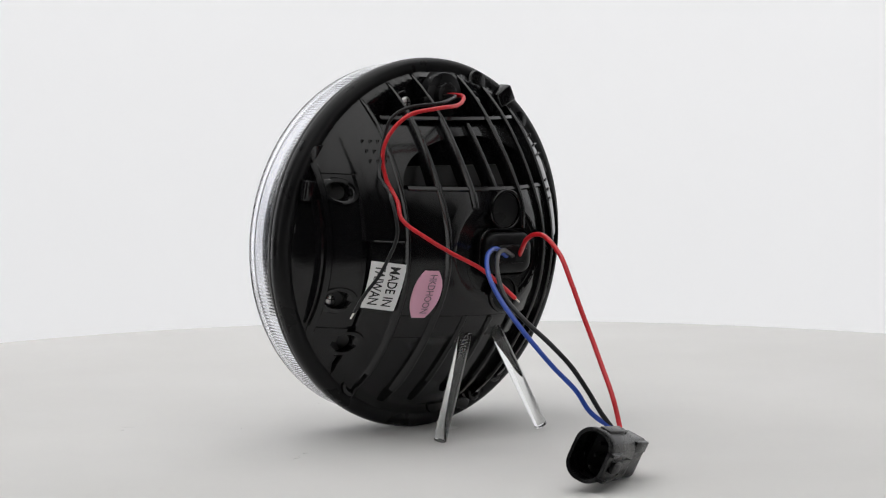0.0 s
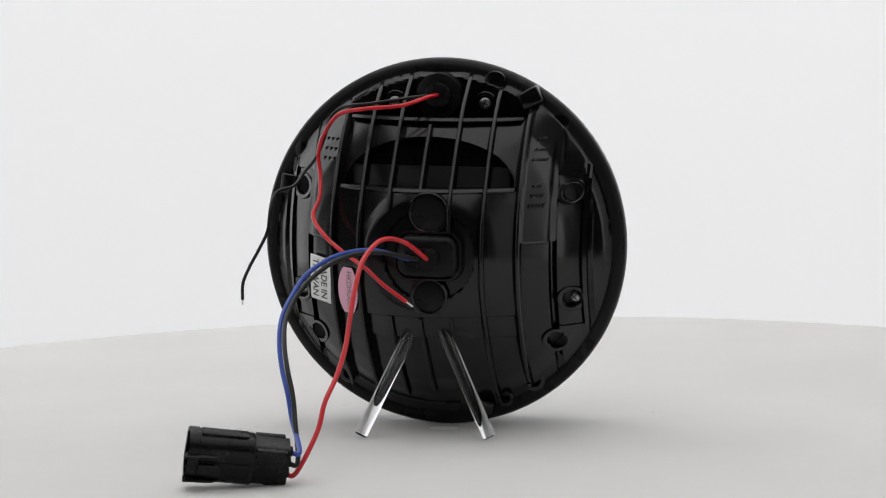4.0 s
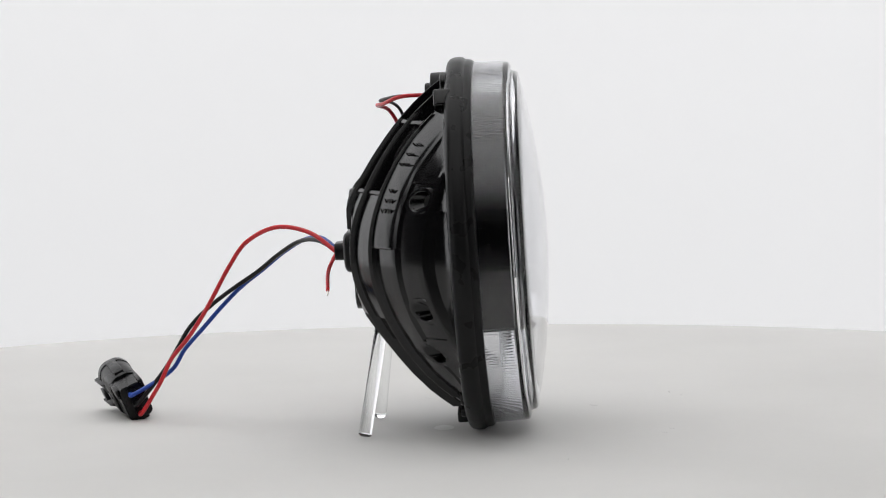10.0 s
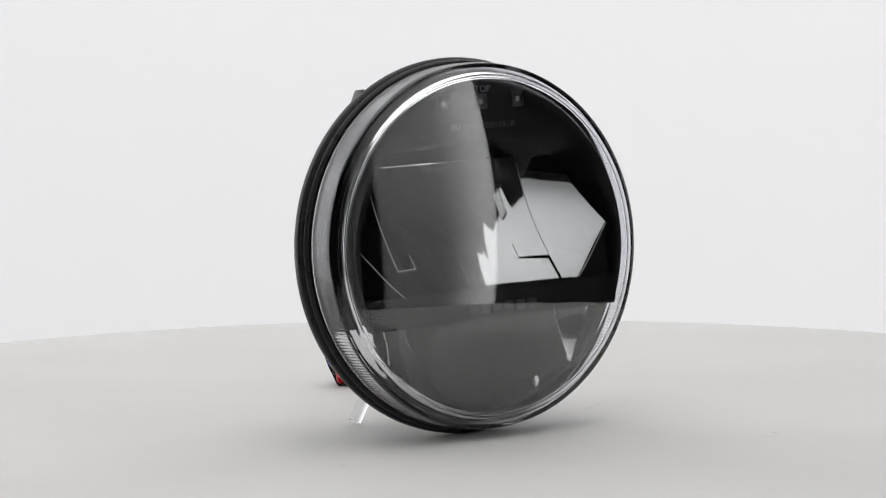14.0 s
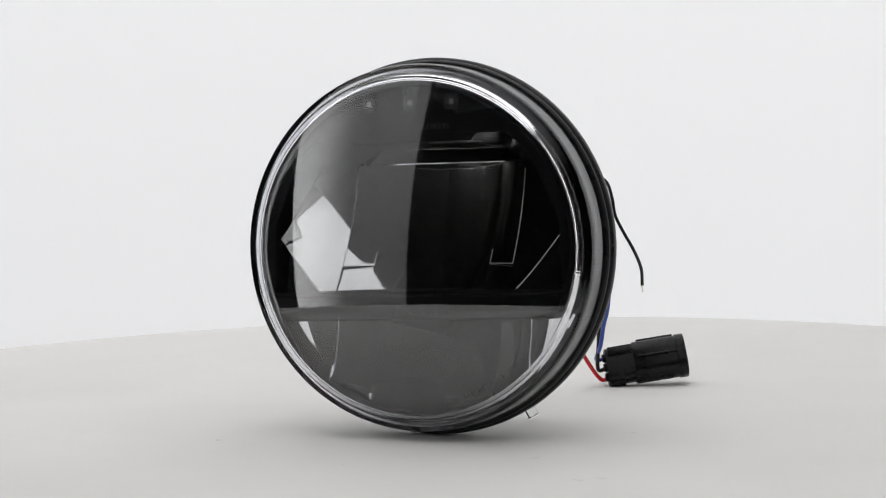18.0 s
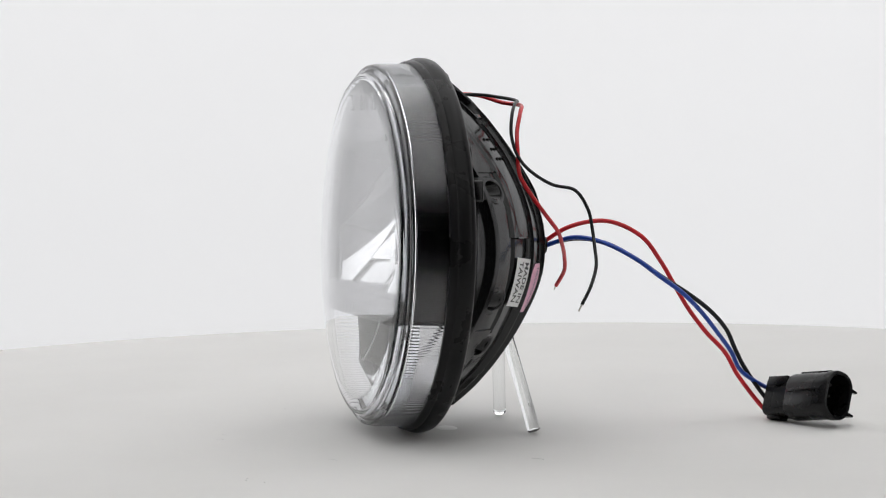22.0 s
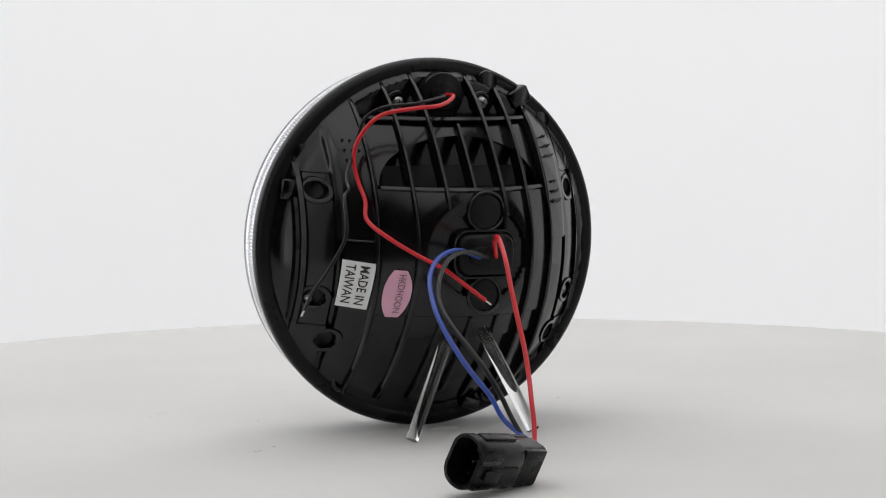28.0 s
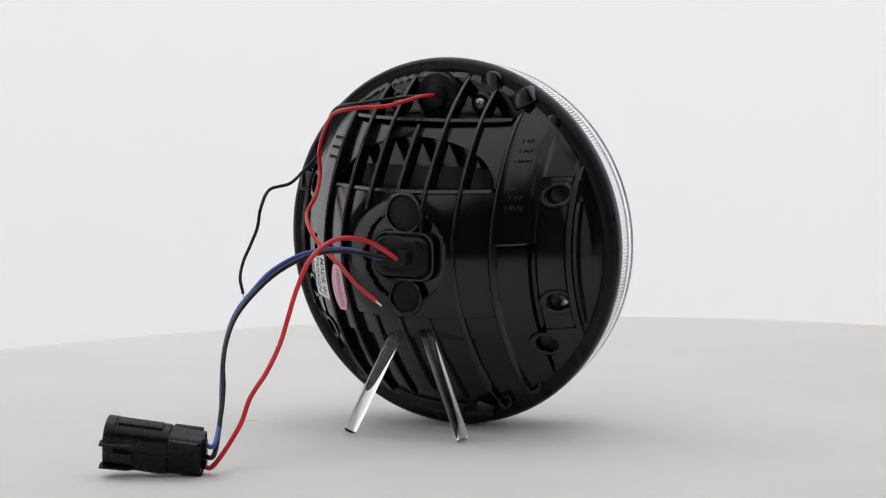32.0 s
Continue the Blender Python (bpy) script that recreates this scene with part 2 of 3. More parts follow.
def turntable():
    top = mover("turntable")
    R, n = 0.457, 160
    radii = [0.0, 0.1, 0.2, 0.28, 0.34, 0.38, 0.41, 0.43, 0.445, 0.453, 0.457]
    bm = bmesh.new()

    def height(r, a):
        return -0.0026 * (r / R) ** 3 * math.cos(2 * a)

    rings = []
    for r in radii[1:]:
        rings.append([bm.verts.new((r * math.cos(2 * math.pi * k / n), r * math.sin(2 * math.pi * k / n), height(r, 2 * math.pi * k / n))) for k in range(n)])
    low = [bm.verts.new((R * math.cos(2 * math.pi * k / n), R * math.sin(2 * math.pi * k / n), height(R, 2 * math.pi * k / n) - 0.012)) for k in range(n)]
    rings.append(low)
    rings.append([bm.verts.new((0.1 * math.cos(2 * math.pi * k / n), 0.1 * math.sin(2 * math.pi * k / n), -0.012)) for k in range(n)])
    for p, q in zip(rings, rings[1:]):
        for k in range(n):
            bm.faces.new((p[k], p[(k + 1) % n], q[(k + 1) % n], q[k]))
    bm.faces.new(rings[0])
    bm.faces.new(rings[-1])
    part("disc_top", bm, LAMINATE, top)
    rnd = random.Random(4)
    for cx, cy, size in ((12, 110, 9), (-101, -19, 10), (-102, 119, 13), (-66, 74, 6), (-95, -10, 7), (20, 104, 5), (-110, 112, 6), (60, -150, 4), (90, 60, 4)):
        a = rnd.uniform(0, math.pi)
        x, y = cx + rnd.uniform(-4, 4), cy + rnd.uniform(-4, 4)
        L = size * rnd.uniform(0.4, 0.9)
        pts = [((x + L * (u - 0.5) * math.cos(a + 0.8 * u)) / 1000, (y + L * (u - 0.5) * math.sin(a + 0.8 * u)) / 1000, 0.00005) for u in (0, 0.35, 0.7, 1)]
        part("scuff", tube(pts, 0.00008, 5, 5), SCUFF, top, "fine dark hairline mark")
    tagged(top, "large white laminate turntable disc with faint scuffs", "turntable")
    base = part("pedestal", lathe([(0.0, -0.0), (0.16, 0.0), (0.165, -0.006), (0.165, -0.82), (0.2, -0.83), (0.2, -0.837), (0, -0.837)], 64), MATT, m=Matrix.Rotation(radians(90), 4, "X"))
    base.location = (0, 0, -0.0125)
    tagged(base, "plain black pedestal under the white disc", "pedestal")


turntable()

# ---------- the headlight ----------
# Its own axes: x to the right seen from behind, y out of the lens, z up; the origin is the middle of the rim.
RIM = 0.0898
AXES = Matrix.Translation((-0.0017, 0.0145, 0.0898)) @ Matrix.Rotation(radians(2.7), 4, "X") @ Matrix.Rotation(radians(1.8), 4, "Y")
BASE = AXES @ Matrix.Translation((0, 0, -RIM))
lamp = mover("headlight", BASE)
tagged(lamp, "round black LED headlight with clear lens and wire pigtail", "headlight")
UP = Matrix.Translation((0, 0, RIM))
ON_DISC = BASE.inverted()


def piece(name, bm, material, parent=None, label="", sharp=35, m=None):
    """A part of the headlight, drawn in its own axes."""
    if m is not None:
        bmesh.ops.transform(bm, matrix=m, verts=bm.verts)
    return part(name, bm, material, parent or lamp, label, sharp, UP)


PROFILE = [(0, -57.8), (26, -57.2), (31, -55.0), (36, -51.8), (42, -47.5), (49, -42.4), (56, -36.8), (64, -29.8), (72, -21.6), (78, -14.0), (83.5, -6), (90, -4)]


def skin(r):
    for (r0, y0), (r1, y1) in zip(PROFILE, PROFILE[1:]):
        if r <= r1:
            return y0 + (y1 - y0) * (r - r0) / (r1 - r0)
    return -4.0


def relief(x, z):
    """How far the housing lies in front of its outer envelope (mm)."""
    ax, r = abs(x), math.hypot(x, z)
    y = skin(r)
    ease = min(1.0, max(0.0, (84.0 - r) / 5.0))
    if ax < 43.6:
        if z > 62:
            return max(-9.0, y) - y
        if z > 30.2:
            return max(5.0, -29.0 - y)
        if z > -29:
            return 1.6
        return (4.5 if z < -40 else 3.0) * ease
    if ax < 45.8:
        return 0.3 * ease
    if ax < 57.5:
        return (0.6 if z > 6 else 2.6) * ease
    if ax < 60.5:
        return (0.8 if z > 6 else 5.5) * ease
    if ax < 71.2:
        return (2.6 if -36 < z < 36 else 1.5) * ease
    if ax < 73.4:
        return 0.6 * ease
    return 3.6 * ease


def lines(marks, lo, hi, step):
    """Grid lines with a close pair at each mark, so that the steps stay crisp."""
    out = set()
    for m in marks:
        out.update((round(m - 0.25, 3), round(m + 0.25, 3)))
    v = lo
    while v <= hi:
        if all(abs(v - m) > step * 0.45 for m in marks):
            out.add(round(v, 3))
        v += step
    return sorted(out)


HOLES = ((66.3, 28.0), (59.2, -43.6), (66.8, -22.6))


def housing():
    xs = lines([s * m for s in (-1, 1) for m in (43.6, 45.8, 57.5, 60.5, 71.2, 73.4)], -84, 84, 1.25)
    zs = lines([62, 30.2, -29, 6, -36, 36, -40], -84, 84, 1.25)
    bm = bmesh.new()
    made = {}
    for i, x in enumerate(xs):
        for j, z in enumerate(zs):
            if math.hypot(x, z) < 86:
                made[i, j] = bm.verts.new((x / 1000, (skin(math.hypot(x, z)) + relief(x, z)) / 1000, z / 1000))
    for i in range(len(xs) - 1):
        for j in range(len(zs) - 1):
            mx, mz = (xs[i] + xs[i + 1]) / 2, (zs[j] + zs[j + 1]) / 2
            if math.hypot(mx - 4.6, mz - 0.5) < 21.9:
                continue
            if any(math.hypot(abs(mx) - hx, mz - hz) < 4.4 for hx, hz in HOLES):
                continue
            q = [made.get(k) for k in ((i, j), (i + 1, j), (i + 1, j + 1), (i, j + 1))]
            if all(q):
                bm.faces.new(q)
    return piece("housing", bm, SHELL, label="glossy black ribbed housing", sharp=28)


housing()
for a in (-54, 126):
    piece("inner_wall", lathe([(r / 1000, (skin(r) + 8.5) / 1000) for r in (58, 63, 68, 73, 78, 82)], 60, False, a, a + 108), SEAL)


def pocket_face():
    """The facing round the arched pocket, with the arch's inner wall."""
    def arch(a, k=1.0):
        return 41.2 * k * math.cos(a), 30.6 + 23.6 * k * math.sin(a)

    def frame_point(a):
        c, q = math.cos(a), math.sin(a)
        k = min(43.4 / max(abs(c), 1e-6), 31.3 / max(q, 1e-6))
        return k * c, 30.6 + k * q
    angles = [math.pi * k / 64 for k in range(65)]
    rows = []
    for lift, f in ((20.0, 0.0), (5.2, 0.0), (4.6, 0.02), (4.5, 0.25), (4.5, 0.5), (4.5, 0.75), (4.5, 1.0)):
        row = []
        for a in angles:
            (x0, z0), (x1, z1) = arch(a), frame_point(a)
            x, z = x0 + (x1 - x0) * f, z0 + (z1 - z0) * f
            row.append((x / 1000, (skin(math.hypot(x, z)) + lift) / 1000, z / 1000))
        rows.append(row)
    bm = bmesh.new()
    vs = [[bm.verts.new(p) for p in row] for row in rows]
    for a, b in zip(vs, vs[1:]):
        for k in range(64):
            bm.faces.new((a[k], a[k + 1], b[k + 1], b[k]))
    piece("pocket_face", bm, SHELL)


HUB = (4.6, 0.5)


def hub_dish():
    """Round sunken floor behind the plugs, its lip following the housing."""
    bm = bmesh.new()
    rows = []
    for rad, y in ((24.0, None), (22.6, None), (22.1, -54.0), (21.2, -53.2), (12.0, -53.2)):
        row = []
        for k in range(72):
            a = 2 * math.pi * k / 72
            x, z = HUB[0] + rad * math.cos(a), HUB[1] + rad * math.sin(a)
            row.append(bm.verts.new((x / 1000, (skin(math.hypot(x, z)) + 1.45 if y is None else y) / 1000, z / 1000)))
        rows.append(row)
    for p, q in zip(rows, rows[1:]):
        for k in range(72):
            bm.faces.new((p[k], p[(k + 1) % 72], q[(k + 1) % 72], q[k]))
    bm.faces.new(rows[-1])
    piece("hub_dish", bm, SHELL)


hub_dish()


def rib(x, z0, z1, w=1.7, depth=9.6, lift=1.0, lean=0.0):
    """A thin blade that follows the housing's outline."""
    n = 36
    rings = []
    for z in steps(z0, z1, n):
        y = skin(math.hypot(x, z)) - lift
        xx = x + lean * (z - z0) / (z1 - z0)
        rings.append([((xx + a * w / 2) / 1000, b / 1000, z / 1000) for a, b in ((-1, y + depth), (-1, y + 0.35), (-0.65, y), (0.65, y), (1, y + 0.35), (1, y + depth))])
    piece("rib", loft(rings), SHELL, sharp=50)


pocket_face()
for x, z0, z1 in ((-45, -72, 70), (-29.3, -74, 78), (29.6, -74, 78), (44.6, -67, 66)):
    rib(x, z0, z1)
for x in (-14.6, 14.4):
    rib(x, 22 if x < 0 else 12, 82.3)
    rib(x, -74, -29, lift=-1.2, depth=7)
rib(0, 28, 60, lift=-0.8)
rib(0, -70, -30, lift=-1.2, depth=7)
for s, z in ((1, 30.6), (1, 62)):
    rings = [[(x / 1000, (skin(math.hypot(x, z)) + a) / 1000, (z + b) / 1000) for a, b in ((10, -1.0), (0.5, -1.0), (0.2, -0.4), (1.3, 0.9), (10, 0.9))] for x in steps(-42, 42, 40)]
    piece("ledge", loft(rings), SHELL)


for s in (-1, 1):
    # rounded lower edge of the raised side panels
    piece("panel_edge", tube([(s * x / 1000, (skin(math.hypot(x, 6.0)) + 1.1) / 1000, 0.0060) for x in steps(46.2, 57.2, 8)], 0.0006, 8, 2), SHELL)


def boss(name, x, z, r, y, height, bore=0.0, depth=3.0, material=SHELL, label="", tilt=True):
    """A round stud whose face lies at y; a bored one is a ring with a dark hole."""
    if bore:
        bm = lathe([(bore, -height + depth + 3), (bore, -height + 0.3), (bore + 0.4, -height), (r - 0.4, -height), (r, -height + 0.4), (r, 4)], 36)
        ob = piece(name, bmesh_at(bm, x, y, z), material, label=label)
        piece("bore", bmesh_at(lathe([(0, -height + depth + 2.9), (bore + 0.05, -height + depth + 2.9)], 28), x, y, z), SEAL, ob)
    else:
        ob = piece(name, bmesh_at(lathe([(0, -height), (r - 0.7, -height), (r - 0.2, -height + 0.2), (r, -height + 0.7), (r, 4)], 36), x, y, z), material, label=label)
    return ob


def bmesh_at(bm, x, y, z):
    bmesh.ops.transform(bm, matrix=Matrix.Translation((x / 1000, y / 1000, z / 1000)) @ Matrix.Diagonal((0.001, 0.001, 0.001, 1)), verts=bm.verts)
    return bm


def screw(x, y, z, r=2.7, turn=20):
    head = piece("screw", bmesh_at(lathe([(0, -1.1), (r * 0.55, -1.0), (r * 0.85, -0.7), (r, -0.1), (r, 1.5)], 28), x, y, z), STEEL, label="zinc cross-head screw")
    for a in (turn, turn + 90):
        bm = box(r * 1.25, 0.16, 0.55, 0)
        bmesh.ops.transform(bm, matrix=Matrix.Rotation(radians(a), 4, "Y"), verts=bm.verts)
        piece("slot", bmesh_at(bm, x, y - 1.12, z), SEAL, head)


def eye_collar(name, x, z):
    """A low collar round a hole that runs straight into the sloping housing."""
    base = skin(math.hypot(x, z))
    bm = bmesh.new()
    rows = []
    for r, lift in ((4.3, None), (4.3, 2.0), (4.7, 1.5), (6.0, 1.5), (6.6, 3.4)):
        row = []
        for k in range(40):
            a = 2 * math.pi * k / 40
            px, pz = x + r * math.cos(a), z + r * math.sin(a)
            y = base + 9.0 if lift is None else skin(math.hypot(px, pz)) + lift
            row.append(bm.verts.new((px / 1000, y / 1000, pz / 1000)))
        rows.append(row)
    for p, q in zip(rows, rows[1:]):
        for k in range(40):
            bm.faces.new((p[k], p[(k + 1) % 40], q[(k + 1) % 40], q[k]))
    ob = piece(name, bm, SHELL)
    piece("bore", bmesh_at(lathe([(0, 0), (4.4, 0)], 28), x, base + 8.9, z), SEAL, ob)


for s in (-1, 1):
    eye_collar("mounting_eye", s * 66.3, 28.0)
    eye_collar("mounting_eye", s * 59.2, -43.6)
    eye_collar("screw_well", s * 66.8, -22.6)
    screw(s * 66.8, -15.2, -22.6, 3.0, 25 + 20 * s)
    screw(s * 22.2, -12.2, 68.8, 2.8, 10 + 15 * s)
    boss("screw_collar", s * 22.2, 68.8, 5.6, -9, 1.6, 3.7, 1.0)
    boss("stud", s * 46, -65.5, 5.4, -6, 1.8, 3.2, 2)
    for k, (x, z) in enumerate(((74.5, 2), (73.0, 40))):
        piece("rail", loft([[(s * (x + a) / 1000, (skin(math.hypot(x, zz)) + b) / 1000, zz / 1000) for a, b in ((-0.9, 5), (-0.9, 0), (0.9, 0), (0.9, 5))] for zz in steps(-34 if k == 0 else 34, 24 if k == 0 else 42, 12)]), SHELL)
boss("stud", 26.2, 78.5, 5.6, -6, 2.5, 0)
boss("stud", 57.5, 59.5, 4.8, -5, 1.4, 0)
boss("stud", -69, 44, 5.0, -6, 0.8, 0)
boss("stud", -78.0, 9.6, 4.8, -5.5, 1.0, 0)
boss("stud", 6, -78.5, 4.6, -6, 2.4, 0)
boss("stud", 32, -75, 4.0, -6, 2.6, 2.2, 2)
for x, z, w, h, a in ((43.5, 71.5, 11, 8.5, -28), (-76.5, 27.5, 7, 10, 8), (22, -79, 9, 6, 16)):
    bm = box(w / 1000, 0.008, h / 1000, 0.0011, seg=3)
    bmesh.ops.transform(bm, matrix=Matrix.Translation((x / 1000, -0.0070, z / 1000)) @ Matrix.Rotation(radians(a), 4, "Y"), verts=bm.verts)
    piece("clip_block", bm, SHELL)

boss("rubber_plug", 0, 72.3, 11.0, -9, 5.5, 0, material=RUBBER, label="round black rubber plug")
boss("rubber_plug", 0, 72.3, 6.2, -9, 8.5, 0, material=RUBBER, label="round black rubber plug")


def plug_cup(x, z, rad):
    """Raised collar on the hub with a rubber disc sunk into it."""
    collar = piece("plug_collar", bmesh_at(lathe([(rad - 1.5, 2.5), (rad - 1.5, 0.3), (rad - 1.2, 0), (rad - 0.4, 0), (rad, 0.4), (rad + 0.3, 5.0)], 48), x, -56.9, z), SHELL, label="raised black plug collar")
    piece("rubber_plug", bmesh_at(lathe([(0, 0.7), (rad * 0.6, 0.75), (rad - 2.0, 1.0), (rad - 1.5, 1.6)], 40), x, -56.9, z), RUBBER, collar, "round black rubber plug")


plug_cup(4.5, 20.6, 9.9)
plug_cup(4.8, -18.8, 9.0)


def grommet():
    cx, cz = 4.4, 0.6
    rings = [[((cx + x * k) / 1000, y / 1000, (cz + z * k) / 1000) for x, z in stadium(28.5, 19.5, 6)] for k, y in ((1.0, -54), (1.0, -57.6), (0.985, -58.8), (0.95, -59.7), (0.88, -60.4), (0.76, -60.9), (0.6, -61.2))]
    wall = [[((cx + x) / 1000, y / 1000, (cz + z) / 1000) for x, z in stadium(w, h, q)] for w, h, q, y in ((33.6, 24.4, 8, -52.8), (32.6, 23.6, 7.6, -56.5), (32.0, 23.0, 7.4, -57.0), (30.4, 21.4, 6.8, -57.0), (30.0, 21.0, 6.6, -56.6), (29.8, 20.8, 6.6, -54))]
    piece("grommet_wall", loft(wall, False, False), SHELL, label="raised black wall round the grommet")
    ob = piece("grommet", loft(rings), RUBBER, label="black rubber cable grommet")
    rings = [[((cx - 2 + x * k) / 1000, y / 1000, (cz + z * k) / 1000) for x, z in stadium(17, 8.5, 3.6)] for k, y in ((1.06, -60), (1.0, -61), (0.97, -65.3), (0.92, -65.8))]
    piece("nozzle", loft(rings), RUBBER, ob)


grommet()
# flange and gasket round the housing
piece("flange", lathe([(r / 1000, y / 1000) for r, y in ((76, -4.0), (80, -4.4), (83, -4.8), (85.0, -4.8), (86.0, -4.4), (86.4, -3.0), (86.4, 2), (76, 2))], 144, closed=True), SHELL, label="black moulded flange ring")
piece("gasket", lathe([(r / 1000, y / 1000) for r, y in ((82.6, -4.0), (82.8, -5.6), (83.6, -6.1), (86.0, -6.2), (88.0, -5.6), (89.2, -4.4), (89.8, -2.6), (89.9, -0.5), (89.7, 1.2), (89.0, 2.4), (88.5, 2.9), (88.6, 3.6), (88.4, 5.2), (87.6, 6.3), (86.4, 6.6), (85.2, 6.4))], 160, closed=True), RUBBER, label="black rubber rim gasket")


# ---------- lens and reflectors ----------
def lens():
    def dome(r, top):
        return top - r * r / 710.0

    outer = [(r, dome(r, 36.6)) for r in (0, 10, 20, 30, 40, 48, 55, 61, 66, 70, 73, 76, 79)]
    outer += [(80.6, 27.4), (81.4, 26.5), (81.7, 25.4), (81.7, 24.8), (82.3, 24.2), (84.6, 23.9), (85.8, 23.3), (86.2, 22.2), (86.4, 20), (86.8, 6.2)]
    inner = [(84.2, 6.2), (83.7, 20.6), (82.6, 21.4), (80.2, 21.8), (79.2, 22.6), (79.0, 24.4), (78.2, 25.4)] + [(r, dome(r, 33.8)) for r in (76, 73, 70, 66, 61, 55, 48, 40, 30, 20, 10, 0)]
    prof = [(r / 1000, y / 1000) for r, y in outer + inner]
    side = {len(outer) - 2, len(outer) - 1}

    def ripple(k, i):
        # upright flutes round the outside of the lens wall
        return 0.00008 * (0, 1, 0, -1)[i % 4] if k in side else 0.0

    ob = piece("lens", lathe(prof, 1280, ripple=ripple), CLEAR, label="clear domed polycarbonate lens with fluted side", sharp=30)
    ob.visible_shadow = False
    ob.data.materials.append(COATED)
    for p in ob.data.polygons:
        c = p.center
        if math.hypot(c.x, c.z - RIM) < 0.0785 and c.y > 0.0262:
            p.material_index = 1
    return ob


lens_part = lens()

A0 = -math.degrees(math.asin(33 / 82.5))
MASK = mat("black reflector surround", (0.004, 0.004, 0.0045), 0.25, spec=0.1)
piece("inner_ring", lathe([(r / 1000, y / 1000) for r, y in ((78.9, 4.0), (78.3, 19.4), (76.2, 23.6), (75.2, 24.3), (75.0, 21.0), (77.0, 17.0), (77.2, 4.0))], 220, True, A0, 180 - A0), MASK, label="black inner trim ring")


def bowl_edge(z):
    """Half width of the lower reflector at a height (mm)."""
    return min(61.0 - 12.0 * (max(0.0, -33 - z) / 31.0) ** 1.4, math.sqrt(max(1.0, 78.6 ** 2 - z * z)))


def lower(x, z):
    return -15.9 + x * x / 130.0 + (z + 30) ** 2 / 95.0


def lower_skirt():
    # bright plated skirt that falls away from the lower reflector's edge to the foot of the lens
    for s in (-1, 1):
        def slope(u, v, s=s):
            z0 = -33.6 - 45.0 * v ** 0.8
            x0 = bowl_edge(z0) if v < 1 else 0.0
            a = radians(-23.6 - 66.4 * v)
            x1, z1 = 83.6 * math.cos(a), 83.6 * math.sin(a)
            y0 = lower(x0, z0)
            return (s * (x0 + (x1 - x0) * u) / 1000, (y0 + (SKIRT_FOOT - y0) * u) / 1000, (z0 + (z1 - z0) * u) / 1000)
        piece("lower_skirt", grid(slope, steps(0, 1, 6), steps(0, 1, 40)), BRIGHT, label="bright plated skirt beside the lower reflector")


SKIRT_FOOT = 2.0
lower_skirt()


def face_plate():
    """Black plate with the opening for the upper reflectors."""
    a = radians(A0 + 1.5)
    rim = [(75.6 * math.cos(t), 75.6 * math.sin(t)) for t in np.linspace(a, math.pi - a, 72)]
    half = OPENING
    hole = [(-x, z) for x, z in half[::-1]] + half
    bm = bmesh.new()
    es = []
    for loop in (rim, hole[::-1]):
        vs = [bm.verts.new((x / 1000, 0.0242, z / 1000)) for x, z in loop]
        es += [bm.edges.new((vs[k], vs[(k + 1) % len(vs)])) for k in range(len(vs))]
    bmesh.ops.triangle_fill(bm, use_beauty=True, use_dissolve=False, edges=es)

    def inside(p):
        x, z = abs(p.x) * 1000, p.z * 1000
        odd = False
        loop = hole
        for (x0, z0), (x1, z1) in zip(loop, loop[1:] + loop[:1]):
            if (z0 > z) != (z1 > z) and x < (x1 - x0) * (z - z0) / (z1 - z0) + x0:
                odd = not odd
        return odd
    bmesh.ops.delete(bm, geom=[f for f in bm.faces if inside(f.calc_center_median())], context="FACES_ONLY")
    g = bmesh.ops.extrude_face_region(bm, geom=bm.faces[:])
    bmesh.ops.translate(bm, vec=(0, -0.003, 0), verts=[v for v in g["geom"] if isinstance(v, bmesh.types.BMVert)])
    return piece("face_plate", bm, BEZEL, label="black face plate behind the lens")


# half of the opening's outline, from the middle of its top edge outward and down
OPENING = [(29.5, 49.5), (32.0, 52.8), (46.5, 52.8), (57.5, 43.0), (70.6, 12.0), (71.6, -20.0)]


def bowl(x, z):
    """The large paraboloid that all upper reflectors are cut from (mm)."""
    return -26.5 + x * x / 155.0 + (55.0 - z) ** 2 / 163.0


plate = face_plate()


def recess():
    """Black walls from the opening back to the reflectors' upper edges."""
    back = [(30.0, -18.9, 46.6), (31.0, -18.0, 46.6), (43.0, -12.8, 39.2), (57.4, -3.2, 39.2), (69.9, 19.6, 6.2), (71.0, 19.6, -20)]
    for s in (-1, 1):
        front = [(x, 21.4, z) for x, z in OPENING]
        bm = bmesh.new()
        rows = []
        for k in range(6):
            rows.append([bm.verts.new(tuple((f + (q - f) * k / 5) / 1000 * (s if i == 0 else 1) for i, (f, q) in enumerate(zip(p, r)))) for p, r in zip(front, back)])
        for p, q in zip(rows, rows[1:]):
            for k in range(len(p) - 1):
                bm.faces.new((p[k], p[k + 1], q[k + 1], q[k]))
        piece("recess_wall", bm, MASK)
    piece("recess_ceiling", grid(lambda u, v: (u / 1000, v / 1000, (46.6 + 2.9 * (v + 18.9) / 40.3) / 1000), steps(-30, 30, 4), steps(-18.9, 21.4, 6)), BEZEL)
    piece("recess_back", bmesh_at(box(76, 2, 58, 0.4), 0, -29.5, 11), SEAL)


recess()


